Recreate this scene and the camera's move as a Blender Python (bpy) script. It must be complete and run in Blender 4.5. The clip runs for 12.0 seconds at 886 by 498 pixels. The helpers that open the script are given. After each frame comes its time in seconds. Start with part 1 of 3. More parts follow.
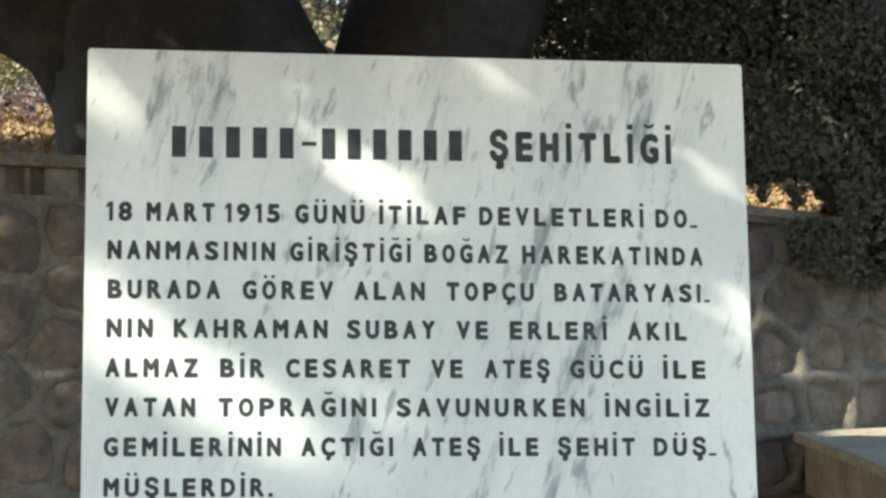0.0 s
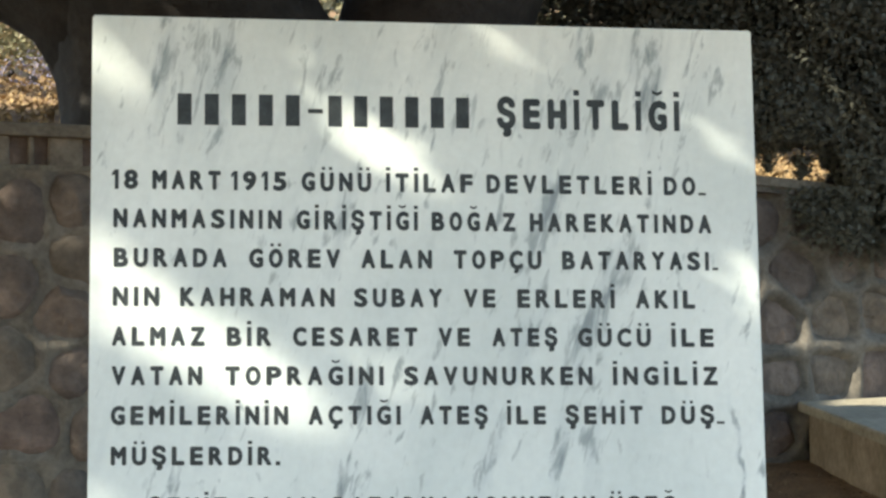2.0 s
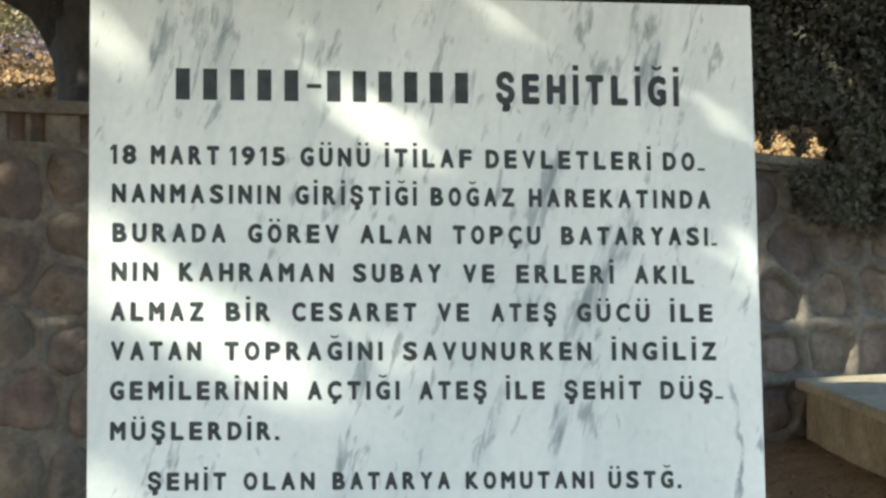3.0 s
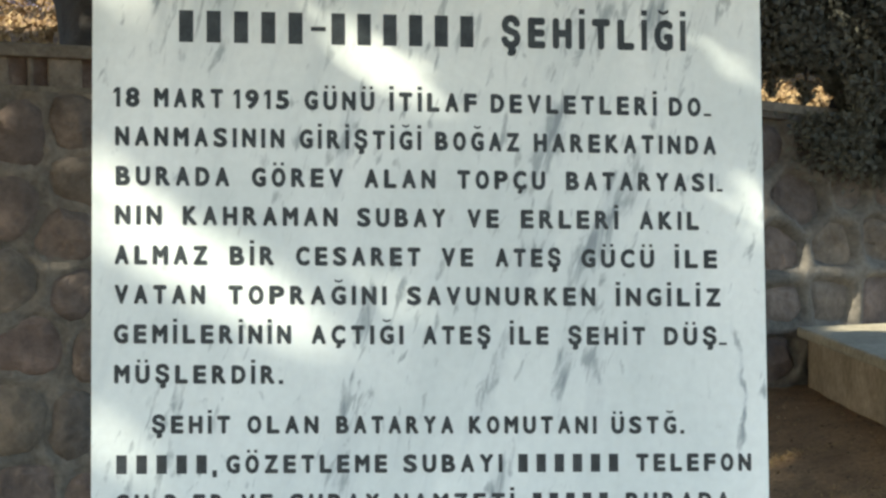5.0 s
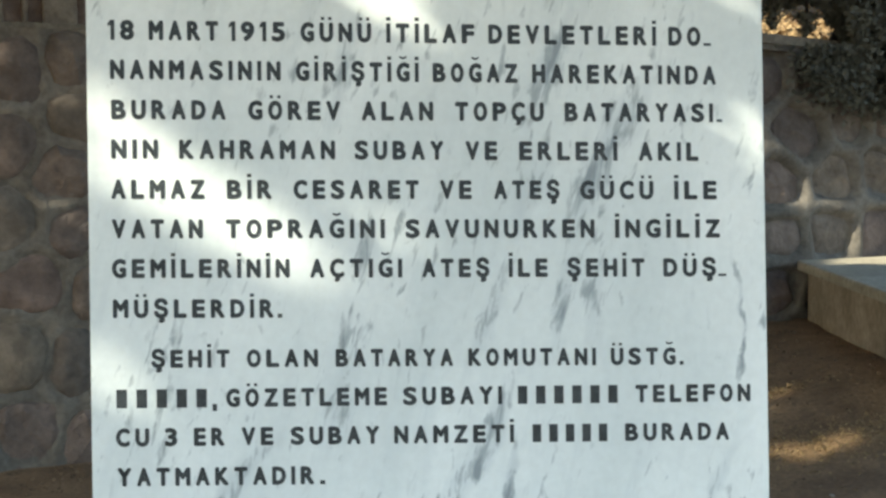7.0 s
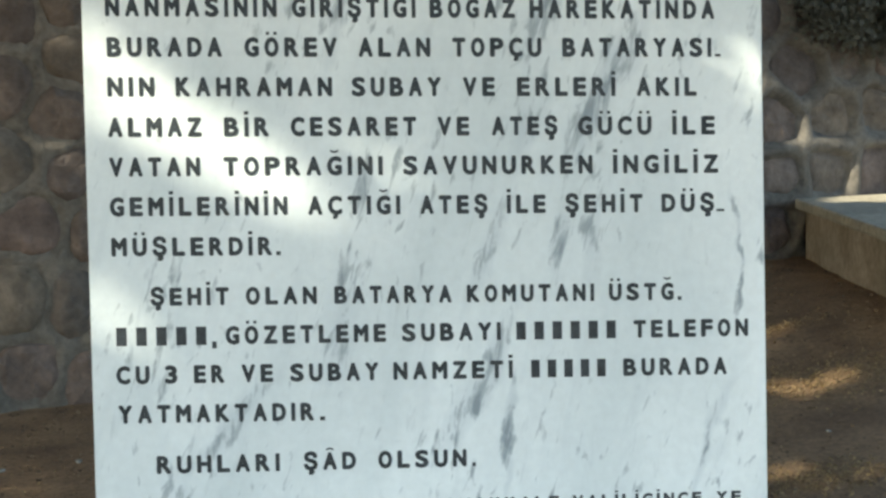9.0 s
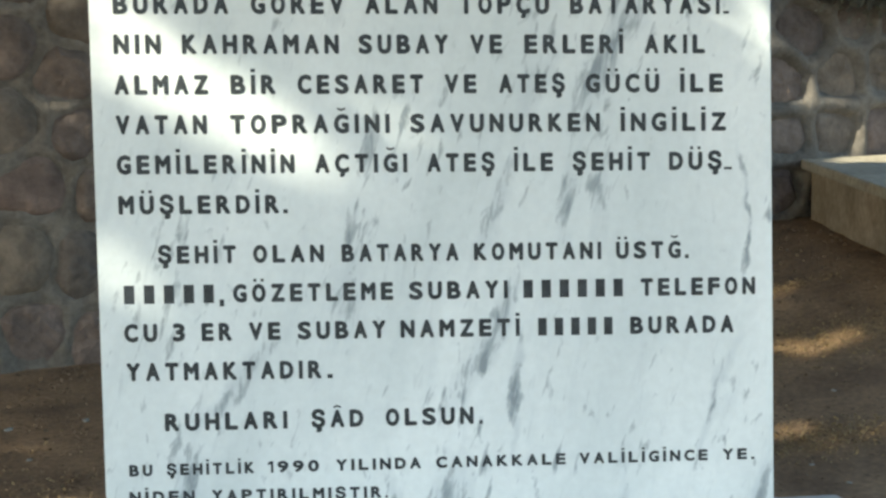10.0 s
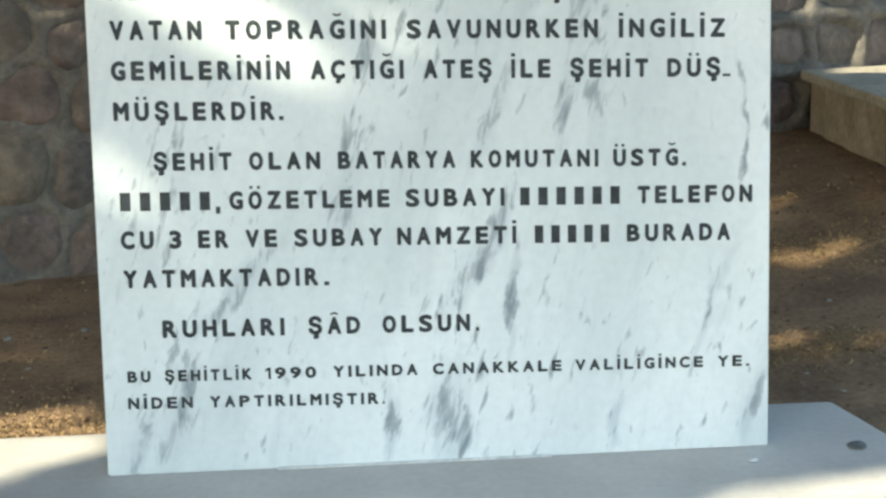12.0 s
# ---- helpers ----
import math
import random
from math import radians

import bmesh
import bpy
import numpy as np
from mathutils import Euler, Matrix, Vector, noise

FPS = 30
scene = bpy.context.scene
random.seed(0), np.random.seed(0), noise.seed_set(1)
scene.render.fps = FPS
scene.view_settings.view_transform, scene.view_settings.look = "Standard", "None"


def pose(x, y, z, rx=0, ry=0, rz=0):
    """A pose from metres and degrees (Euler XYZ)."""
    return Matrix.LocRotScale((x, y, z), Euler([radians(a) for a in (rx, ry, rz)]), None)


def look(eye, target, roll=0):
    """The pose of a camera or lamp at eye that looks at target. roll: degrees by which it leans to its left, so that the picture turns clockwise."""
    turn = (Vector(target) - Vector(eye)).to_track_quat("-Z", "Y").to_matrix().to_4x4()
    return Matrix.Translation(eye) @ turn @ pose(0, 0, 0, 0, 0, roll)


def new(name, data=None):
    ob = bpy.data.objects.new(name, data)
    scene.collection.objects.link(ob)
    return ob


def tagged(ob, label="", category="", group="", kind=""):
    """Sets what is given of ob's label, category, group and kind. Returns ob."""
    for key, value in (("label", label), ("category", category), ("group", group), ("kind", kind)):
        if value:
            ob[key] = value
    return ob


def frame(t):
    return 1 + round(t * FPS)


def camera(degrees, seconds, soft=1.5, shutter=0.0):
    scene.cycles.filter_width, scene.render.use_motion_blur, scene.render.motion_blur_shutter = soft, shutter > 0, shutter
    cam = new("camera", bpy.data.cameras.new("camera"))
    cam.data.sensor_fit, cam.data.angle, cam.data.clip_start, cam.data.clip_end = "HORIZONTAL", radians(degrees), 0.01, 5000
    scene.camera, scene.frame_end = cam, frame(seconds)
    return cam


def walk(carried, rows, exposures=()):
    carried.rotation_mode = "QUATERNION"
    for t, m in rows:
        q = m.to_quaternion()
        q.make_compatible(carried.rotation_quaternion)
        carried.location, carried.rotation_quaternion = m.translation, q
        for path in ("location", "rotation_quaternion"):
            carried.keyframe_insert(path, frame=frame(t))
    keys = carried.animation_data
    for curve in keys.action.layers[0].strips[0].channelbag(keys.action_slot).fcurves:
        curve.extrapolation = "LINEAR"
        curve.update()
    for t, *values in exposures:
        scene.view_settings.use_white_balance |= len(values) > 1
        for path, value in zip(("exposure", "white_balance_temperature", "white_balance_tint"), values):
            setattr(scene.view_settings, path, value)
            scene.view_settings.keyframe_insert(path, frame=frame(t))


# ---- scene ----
cam = camera(34.15, 12.0, soft=2.6)
PATH = [
    (0.0, 0.3407, -2.5216, 1.1959, 92.533, 0.096, -6.462),
    (0.5, 0.3414, -2.5133, 1.1944, 92.407, 0.146, -6.494),
    (1.0, 0.3403, -2.5119, 1.1927, 91.941, 0.264, -6.536),
    (1.5, 0.3389, -2.5112, 1.1920, 91.695, 0.323, -6.305),
    (2.0, 0.3346, -2.5088, 1.1901, 91.399, 0.163, -6.338),
    (2.5, 0.3322, -2.5073, 1.1875, 90.953, 0.162, -6.477),
    (4.5, 0.3310, -2.5044, 1.1796, 89.123, 0.164, -6.229),
    (5.0, 0.3291, -2.4997, 1.1782, 88.491, -0.094, -6.350),
    (5.5, 0.3287, -2.4955, 1.1767, 87.939, -0.066, -6.353),
    (6.0, 0.3302, -2.4939, 1.1738, 87.317, -0.020, -6.219),
    (6.5, 0.3331, -2.4894, 1.1690, 86.479, 0.260, -6.470),
    (7.0, 0.3329, -2.4909, 1.1688, 86.015, 0.282, -6.365),
    (9.0, 0.3325, -2.4920, 1.1585, 83.730, 0.602, -6.473),
    (9.5, 0.3299, -2.4916, 1.1545, 83.030, 0.738, -6.233),
    (10.0, 0.3268, -2.4911, 1.1515, 82.225, 0.625, -6.320),
    (10.5, 0.3300, -2.4918, 1.1488, 81.477, 0.753, -6.165),
    (11.0, 0.3289, -2.4883, 1.1460, 80.552, 0.750, -6.252),
    (11.5, 0.3293, -2.4853, 1.1427, 79.559, 0.728, -6.235),
    (12.0, 0.3294, -2.4892, 1.1400, 78.791, 0.588, -6.394),
]
walk(cam, [(t, pose(x, y, z, rx, ry, rz)) for t, x, y, z, rx, ry, rz in PATH],
     exposures=[(0.0, 1.90, 6860, 1), (6.0, 1.82, 6820, 0), (9.5, 1.84, 6850, 0), (12.0, 2.02, 6930, 0)])

# ---- light ----
SUN = Vector((-0.70, -0.36, 0.55)).normalized()  # towards the sun
world = bpy.data.worlds.new("sky")
world.use_nodes = True
scene.world = world
sky = world.node_tree.nodes.new("ShaderNodeTexSky")
sky.sky_type, sky.sun_disc = "NISHITA", False
sky.sun_elevation, sky.sun_rotation = math.asin(SUN.z), math.atan2(SUN.x, SUN.y)
world.node_tree.links.new(sky.outputs[0], world.node_tree.nodes["Background"].inputs[0])
world.node_tree.nodes["Background"].inputs[1].default_value = 0.12
sun = new("sun", bpy.data.lights.new("sun", "SUN"))
sun.data.energy, sun.data.angle, sun.data.color = 3.15, radians(0.9), (1.0, 0.93, 0.8)
sun.matrix_world = look(SUN * 30, (0, 0, 0))


# ---- materials ----
def nodes_of(name):
    m = bpy.data.materials.new(name)
    m.use_nodes = True
    t = m.node_tree
    return m, t, t.nodes["Principled BSDF"]


def ramp(t, socket, stops):
    r = t.nodes.new("ShaderNodeValToRGB")
    while len(r.color_ramp.elements) < len(stops):
        r.color_ramp.elements.new(0.5)
    for e, (p, c) in zip(r.color_ramp.elements, stops):
        e.position = p
        e.color = (*c, 1) if isinstance(c, tuple) else (c, c, c, 1)
    t.links.new(socket, r.inputs[0])
    return r.outputs[0]


def noise_tex(t, scale, detail=5.0, rough=0.55):
    co = t.nodes.new("ShaderNodeTexCoord")
    n = t.nodes.new("ShaderNodeTexNoise")
    t.links.new(co.outputs["Object"], n.inputs["Vector"])
    n.inputs["Scale"].default_value, n.inputs["Detail"].default_value = scale, detail
    n.inputs["Roughness"].default_value = rough
    return n.outputs["Fac"]


def leaning_noise(t, across, along, lean, detail=4.0, rough=0.6, distort=0.4, offset=(0, 0, 0)):
    """Noise in streaks of the given width and length in metres, leaning from the upright by some degrees."""
    co = t.nodes.new("ShaderNodeTexCoord")
    mp = t.nodes.new("ShaderNodeMapping")
    mp.vector_type = "TEXTURE"
    mp.inputs["Location"].default_value = offset
    mp.inputs["Rotation"].default_value = (0, radians(lean), 0)
    mp.inputs["Scale"].default_value = (across, across, along)
    t.links.new(co.outputs["Object"], mp.inputs[0])
    n = t.nodes.new("ShaderNodeTexNoise")
    t.links.new(mp.outputs[0], n.inputs["Vector"])
    n.inputs["Scale"].default_value, n.inputs["Detail"].default_value = 1.0, detail
    n.inputs["Roughness"].default_value, n.inputs["Distortion"].default_value = rough, distort
    return n.outputs["Fac"]


def mix(t, a, b, fac, blend="MIX"):
    m = t.nodes.new("ShaderNodeMix")
    m.data_type, m.blend_type = "RGBA", blend
    for s, v in ((m.inputs[0], fac), (m.inputs[6], a), (m.inputs[7], b)):
        if isinstance(v, bpy.types.NodeSocket):
            t.links.new(v, s)
        elif isinstance(v, tuple):
            s.default_value = (*v, 1)
        else:
            s.default_value = v
    return m.outputs[2]


def bump(t, b, height, strength, distance):
    n = t.nodes.new("ShaderNodeBump")
    n.inputs["Strength"].default_value, n.inputs["Distance"].default_value = strength, distance
    t.links.new(height, n.inputs["Height"])
    t.links.new(n.outputs[0], b.inputs["Normal"])


def surface(name, dark, light, coarse, fine, rough=0.85, relief=0.01, vary=0.0, spec=0.4, grain=0.75):
    """A mottled surface: coarse stains, fine grain, relief, and a shift from piece to piece."""
    m, t, b = nodes_of(name)
    big = ramp(t, noise_tex(t, coarse, 5), [(0.32, dark), (0.68, light)])
    small = noise_tex(t, fine, 6, 0.65)
    col = mix(t, big, ramp(t, small, [(0.3, 0.55), (0.7, 1.25)]), grain, "MULTIPLY")
    if vary:
        info = t.nodes.new("ShaderNodeObjectInfo")
        col = mix(t, col, ramp(t, info.outputs["Random"], [(0.0, (1 - vary, 1 - vary, 1 - 0.9 * vary)), (0.35, (1.12, 0.97, 0.92)), (0.65, (0.93, 0.94, 0.92)), (1.0, (1 + vary, 1 + 0.85 * vary, 1 + 0.3 * vary))]), 1.0, "MULTIPLY")
    t.links.new(col, b.inputs["Base Color"])
    b.inputs["Roughness"].default_value = rough
    b.inputs["Specular IOR Level"].default_value = spec
    bump(t, b, small, 0.6, relief)
    return m


# the larger veins of the slab: x and height of both ends, half width, strength
VEINS = [(0.235, 1.46, 0.215, 1.15, 0.046, 0.90), (0.13, 1.44, 0.12, 1.24, 0.040, 0.90), (0.47, 1.18, 0.40, 0.90, 0.020, 0.85),
         (0.88, 1.44, 0.87, 1.27, 0.012, 0.95), (1.00, 1.46, 1.00, 1.15, 0.050, 0.95), (0.86, 1.20, 0.76, 0.93, 0.022, 1.05),
         (0.99, 1.06, 0.83, 0.75, 0.042, 0.95), (0.81, 0.92, 0.75, 0.77, 0.034, 0.80), (0.73, 0.71, 0.65, 0.50, 0.022, 0.90),
         (0.84, 0.71, 0.82, 0.56, 0.026, 0.85), (0.895, 0.73, 0.875, 0.56, 0.028, 0.90), (0.75, 0.52, 0.60, 0.24, 0.036, 0.85),
         (0.745, 0.43, 0.715, 0.16, 0.014, 1.10), (0.61, 0.19, 0.62, -0.03, 0.056, 0.95), (0.50, 0.17, 0.50, -0.02, 0.022, 0.95)]
VEINS += [(0.155, 0.29, 0.11, 0.01, 0.040, 0.85), (0.10, 0.14, 0.03, -0.02, 0.024, 0.90), (0.31, 0.41, 0.14, 0.22, 0.026, 0.85),
          (1.15, 0.41, 1.05, 0.15, 0.016, 0.80), (1.148, 0.74, 1.16, 0.44, 0.009, 0.85), (1.20, 0.16, 1.165, 0.01, 0.020, 1.00),
          (0.93, 0.10, 0.91, 0.03, 0.016, 1.00), (0.47, 0.66, 0.41, 0.40, 0.046, 0.70), (0.50, 0.85, 0.47, 0.68, 0.030, 0.65)]
# broad smoky bands near the top, which also paint in the shade there
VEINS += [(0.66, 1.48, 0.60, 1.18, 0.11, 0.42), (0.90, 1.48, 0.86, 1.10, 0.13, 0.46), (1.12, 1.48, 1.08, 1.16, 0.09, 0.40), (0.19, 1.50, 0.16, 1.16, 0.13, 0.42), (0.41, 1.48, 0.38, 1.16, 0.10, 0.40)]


def marble_material():
    m, t, b = nodes_of("veined_marble")
    tone = ramp(t, leaning_noise(t, 0.30, 0.60, 15, 4, 0.5, 0.3), [(0.34, (0.575, 0.62, 0.62)), (0.64, (0.75, 0.78, 0.77))])
    grain = ramp(t, noise_tex(t, 60, 4), [(0.3, 0.95), (0.7, 1.03)])
    col = mix(t, tone, grain, 1.0, "MULTIPLY")

    def maths(op, a, b=0.0):
        n = t.nodes.new("ShaderNodeMath")
        n.operation = op
        for socket, v in zip(n.inputs, (a, b)):
            if isinstance(v, bpy.types.NodeSocket):
                t.links.new(v, socket)
            else:
                socket.default_value = v
        return n.outputs[0]

    # the place on the slab, bent a little so that no vein runs straight
    co = t.nodes.new("ShaderNodeTexCoord")
    bend = t.nodes.new("ShaderNodeTexNoise")
    t.links.new(co.outputs["Object"], bend.inputs["Vector"])
    bend.inputs["Scale"].default_value, bend.inputs["Detail"].default_value = 11.0, 4.0
    shift = t.nodes.new("ShaderNodeVectorMath")
    shift.operation = "MULTIPLY_ADD"
    t.links.new(bend.outputs["Color"], shift.inputs[0])
    shift.inputs[1].default_value = (0.07, 0.0, 0.05)
    t.links.new(co.outputs["Object"], shift.inputs[2])
    field = None
    for x0, z0, x1, z1, half, strength in VEINS:
        mp = t.nodes.new("ShaderNodeMapping")
        mp.vector_type = "TEXTURE"
        mp.inputs["Location"].default_value = ((x0 + x1) / 2 + 0.035, 0.0, (z0 + z1) / 2 + 0.025)
        mp.inputs["Rotation"].default_value = (0, math.atan2(x0 - x1, z0 - z1), 0)
        mp.inputs["Scale"].default_value = (half, 1.0, math.hypot(x0 - x1, z0 - z1) / 2 + 0.03)
        t.links.new(shift.outputs[0], mp.inputs[0])
        g = t.nodes.new("ShaderNodeTexGradient")
        g.gradient_type = "SPHERICAL"
        t.links.new(mp.outputs[0], g.inputs[0])
        one = maths("MULTIPLY", g.outputs["Fac"], strength)
        field = one if field is None else maths("MAXIMUM", field, one)
    # flecks along the veins, and a few loose ones
    fleck = leaning_noise(t, 0.022, 0.085, 14, 4, 0.6, 0.5, (2.3, 0, 5.1))
    small = leaning_noise(t, 0.019, 0.055, 17, 3, 0.5, 0.4, (5, 0, 3))
    patch = leaning_noise(t, 0.20, 0.42, 16, 3, 0.5, 0.3, (1, 0, 6))
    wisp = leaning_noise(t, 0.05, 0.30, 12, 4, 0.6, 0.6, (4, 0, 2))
    dense = maths("ADD", maths("MULTIPLY", field, 0.50), maths("MULTIPLY", maths("SUBTRACT", fleck, 0.5), 2.0))
    vein = ramp(t, dense, [(0.22, 0.0), (0.38, 0.5), (0.64, 1.0)])
    vein = maths("MULTIPLY", vein, ramp(t, field, [(0.0, 0.25), (0.22, 1.0)]))
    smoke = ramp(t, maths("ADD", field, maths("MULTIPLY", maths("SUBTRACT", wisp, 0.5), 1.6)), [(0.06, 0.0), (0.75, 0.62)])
    loose = ramp(t, maths("ADD", small, maths("MULTIPLY", maths("SUBTRACT", patch, 0.5), 0.5)), [(0.635, 0.0), (0.77, 0.9)])
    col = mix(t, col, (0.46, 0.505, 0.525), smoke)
    col = mix(t, col, (0.23, 0.265, 0.285), vein)
    col = mix(t, col, (0.29, 0.325, 0.34), loose)
    t.links.new(col, b.inputs["Base Color"])
    b.inputs["Roughness"].default_value = 0.45
    bump(t, b, noise_tex(t, 25, 4), 0.15, 0.003)
    return m


def leaf_material(name, dark, light, rough, through_light=0.0):
    m, t, b = nodes_of(name)
    geo = t.nodes.new("ShaderNodeNewGeometry")
    col = ramp(t, geo.outputs["Random Per Island"], [(0.0, dark), (1.0, light)])
    t.links.new(col, b.inputs["Base Color"])
    b.inputs["Roughness"].default_value = rough
    if through_light:
        thin = t.nodes.new("ShaderNodeBsdfTranslucent")
        both = t.nodes.new("ShaderNodeMixShader")
        both.inputs[0].default_value = through_light
        t.links.new(col, thin.inputs["Color"])
        t.links.new(b.outputs[0], both.inputs[1])
        t.links.new(thin.outputs[0], both.inputs[2])
        t.links.new(both.outputs[0], t.nodes["Material Output"].inputs["Surface"])
    return m


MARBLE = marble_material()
PAINT = surface("letter_paint", (0.012, 0.017, 0.02), (0.046, 0.053, 0.058), 26, 160, 0.5, 0.001)
SLAB = surface("plinth_marble", (0.44, 0.41, 0.375), (0.565, 0.53, 0.485), 3.5, 60, 0.6, 0.002, grain=0.22)
STONE = surface("rubble_stone", (0.118, 0.096, 0.085), (0.24, 0.195, 0.17), 7, 26, 0.9, 0.03, 0.28, grain=0.6)
MORTAR = surface("lime_mortar", (0.135, 0.114, 0.095), (0.235, 0.20, 0.167), 6, 30, 0.95, 0.02)
# face mortar of wall_east, a little darker than MORTAR
POINTING = surface("east_mortar", (0.115, 0.10, 0.086), (0.20, 0.175, 0.15), 6, 30, 0.95, 0.02)
COPING = surface("coping_concrete", (0.13, 0.11, 0.09), (0.22, 0.19, 0.155), 5, 40, 0.9, 0.006)
BENCH = surface("bench_stone", (0.34, 0.295, 0.225), (0.50, 0.445, 0.35), 4, 35, 0.8, 0.006)
RENDER = surface("bench_render", (0.27, 0.215, 0.158), (0.43, 0.343, 0.255), 4, 30, 0.9, 0.008)
EARTH = surface("dry_earth", (0.185, 0.113, 0.064), (0.365, 0.230, 0.128), 3.2, 50, 0.95, 0.02)
LITTER = leaf_material("dry_litter", (0.085, 0.052, 0.028), (0.19, 0.120, 0.062), 0.9)
BARK = surface("dark_bark", (0.024, 0.021, 0.020), (0.048, 0.041, 0.038), 4, 22, 0.9, 0.03)
LEAF = leaf_material("evergreen_leaf", (0.125, 0.125, 0.102), (0.160, 0.158, 0.128), 0.8, 0.4)
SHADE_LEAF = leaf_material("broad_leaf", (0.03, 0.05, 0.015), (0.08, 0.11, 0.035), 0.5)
HEDGE_LEAF = leaf_material("sunlit_leaf", (0.13, 0.135, 0.075), (0.34, 0.31, 0.19), 0.5, 0.25)
# glossy leaves with bluish shade and pale highlights painted into the colour
GLOSSY_LEAF = leaf_material("painted_gloss_leaf", (0.22, 0.21, 0.34), (0.52, 0.50, 0.66), 0.6, 0.2)
GROUT = surface("pale_grout", (0.5, 0.5, 0.48), (0.68, 0.68, 0.66), 20, 80, 0.8, 0.001, grain=0.3)
GRASS = leaf_material("dry_grass", (0.25, 0.165, 0.085), (0.40, 0.28, 0.150), 0.85)
STRAW = leaf_material("old_straw", (0.15, 0.095, 0.045), (0.37, 0.25, 0.115), 0.8)
DARK_PEBBLE = surface("dark_pebble", (0.095, 0.10, 0.092), (0.17, 0.172, 0.158), 20, 90, 0.85, 0.002)
PEBBLE = surface("pale_pebble", (0.25, 0.23, 0.195), (0.38, 0.35, 0.30), 20, 90, 0.8, 0.002)


# ---- building helpers ----
def mesh_of(name, verts, faces, material, smooth=False):
    me = bpy.data.meshes.new(name)
    me.from_pydata([tuple(v) for v in verts], [], [tuple(f) for f in faces])
    me.materials.append(material)
    if smooth:
        me.polygons.foreach_set("use_smooth", [True] * len(me.polygons))
    me.update()
    return me


def part(name, bm, material, parent=None, label="", smooth=False):
    bmesh.ops.recalc_face_normals(bm, faces=bm.faces)
    me = bpy.data.meshes.new(name)
    bm.to_mesh(me)
    bm.free()
    me.materials.append(material)
    if smooth:
        me.polygons.foreach_set("use_smooth", [True] * len(me.polygons))
    ob = new(name, me)
    ob.parent = parent
    return tagged(ob, label)


def prism(points, z0, z1, bevel=0.006, segments=2):
    """An upright block over a plan outline, with rounded edges."""
    bm = bmesh.new()
    low = [bm.verts.new((x, y, z0)) for x, y in points]
    top = [bm.verts.new((x, y, z1)) for x, y in points]
    n = len(points)
    bm.faces.new(low[::-1])
    bm.faces.new(top)
    for i in range(n):
        bm.faces.new((low[i], low[(i + 1) % n], top[(i + 1) % n], top[i]))
    bmesh.ops.recalc_face_normals(bm, faces=bm.faces)
    if bevel:
        bmesh.ops.bevel(bm, geom=bm.edges[:], offset=bevel, segments=segments, profile=0.6, affect="EDGES")
    return bm


def leaf_mesh(name, centres, size, material, seed, flat=0.0):
    """Many small folded leaves, one at each centre."""
    rng = np.random.default_rng(seed)
    c = np.asarray(centres)
    n = len(c)
    a = rng.normal(size=(n, 3))
    a[:, 2] *= 1 - flat
    a /= np.linalg.norm(a, axis=1)[:, None]
    b = rng.normal(size=(n, 3))
    b[:, 2] *= 1 - flat
    b -= a * (a * b).sum(1)[:, None]
    b /= np.linalg.norm(b, axis=1)[:, None]
    up = np.cross(a, b)
    s = size * rng.uniform(0.6, 1.35, n)[:, None]
    w = s * rng.uniform(0.22, 0.36, n)[:, None]
    v = np.stack([c - a * s * 0.5, c + b * w + up * w * 0.3, c + a * s * 0.5, c - b * w + up * w * 0.3], 1).reshape(-1, 3)
    k = np.arange(n)[:, None] * 4
    f = np.concatenate([k + [0, 1, 2], k + [0, 2, 3]])
    return mesh_of(name, v.tolist(), f.tolist(), material)


def clump_points(centre, radii, clumps, each, spread, seed):
    """Leaf places gathered in clumps inside an ellipsoid, so that the outline is uneven."""
    rng = np.random.default_rng(seed)
    d = rng.normal(size=(clumps, 3))
    d /= np.linalg.norm(d, axis=1)[:, None]
    r = rng.uniform(0.15, 1.0, clumps)[:, None] ** (1 / 2.2)
    heart = np.asarray(centre) + d * r * np.asarray(radii)
    return (heart[:, None, :] + rng.normal(size=(clumps, each, 3)) * spread * rng.uniform(0.6, 1.3, (clumps, 1, 1))).reshape(-1, 3)


def limb(bm, points, radii, sides=14, rough=0.08, seed=1):
    """A tapered, uneven limb along a line of points."""
    rng = random.Random(seed)
    rings = []
    for i, (p, r) in enumerate(zip(points, radii)):
        p = Vector(p)
        ahead = Vector(points[min(i + 1, len(points) - 1)]) - Vector(points[max(i - 1, 0)])
        q = ahead.to_track_quat("Z", "Y")
        rings.append([bm.verts.new(p + q @ Vector((math.cos(2 * math.pi * k / sides), math.sin(2 * math.pi * k / sides), 0)) * r * (1 + rng.uniform(-rough, rough))) for k in range(sides)])
    for a, b in zip(rings, rings[1:]):
        for k in range(sides):
            bm.faces.new((a[k], a[(k + 1) % sides], b[(k + 1) % sides], b[k]))
    bm.faces.new(rings[0][::-1])
    bm.faces.new(rings[-1])


# ---- the ground ----
CORNER = Vector((1.0, 3.494))
ALONG = Vector((math.cos(radians(20)), math.sin(radians(20))))
FALL = 0.055  # the wall's top falls away along its right half


def wall_line(x):
    return CORNER.y + (x - CORNER.x) * ALONG.y / ALONG.x


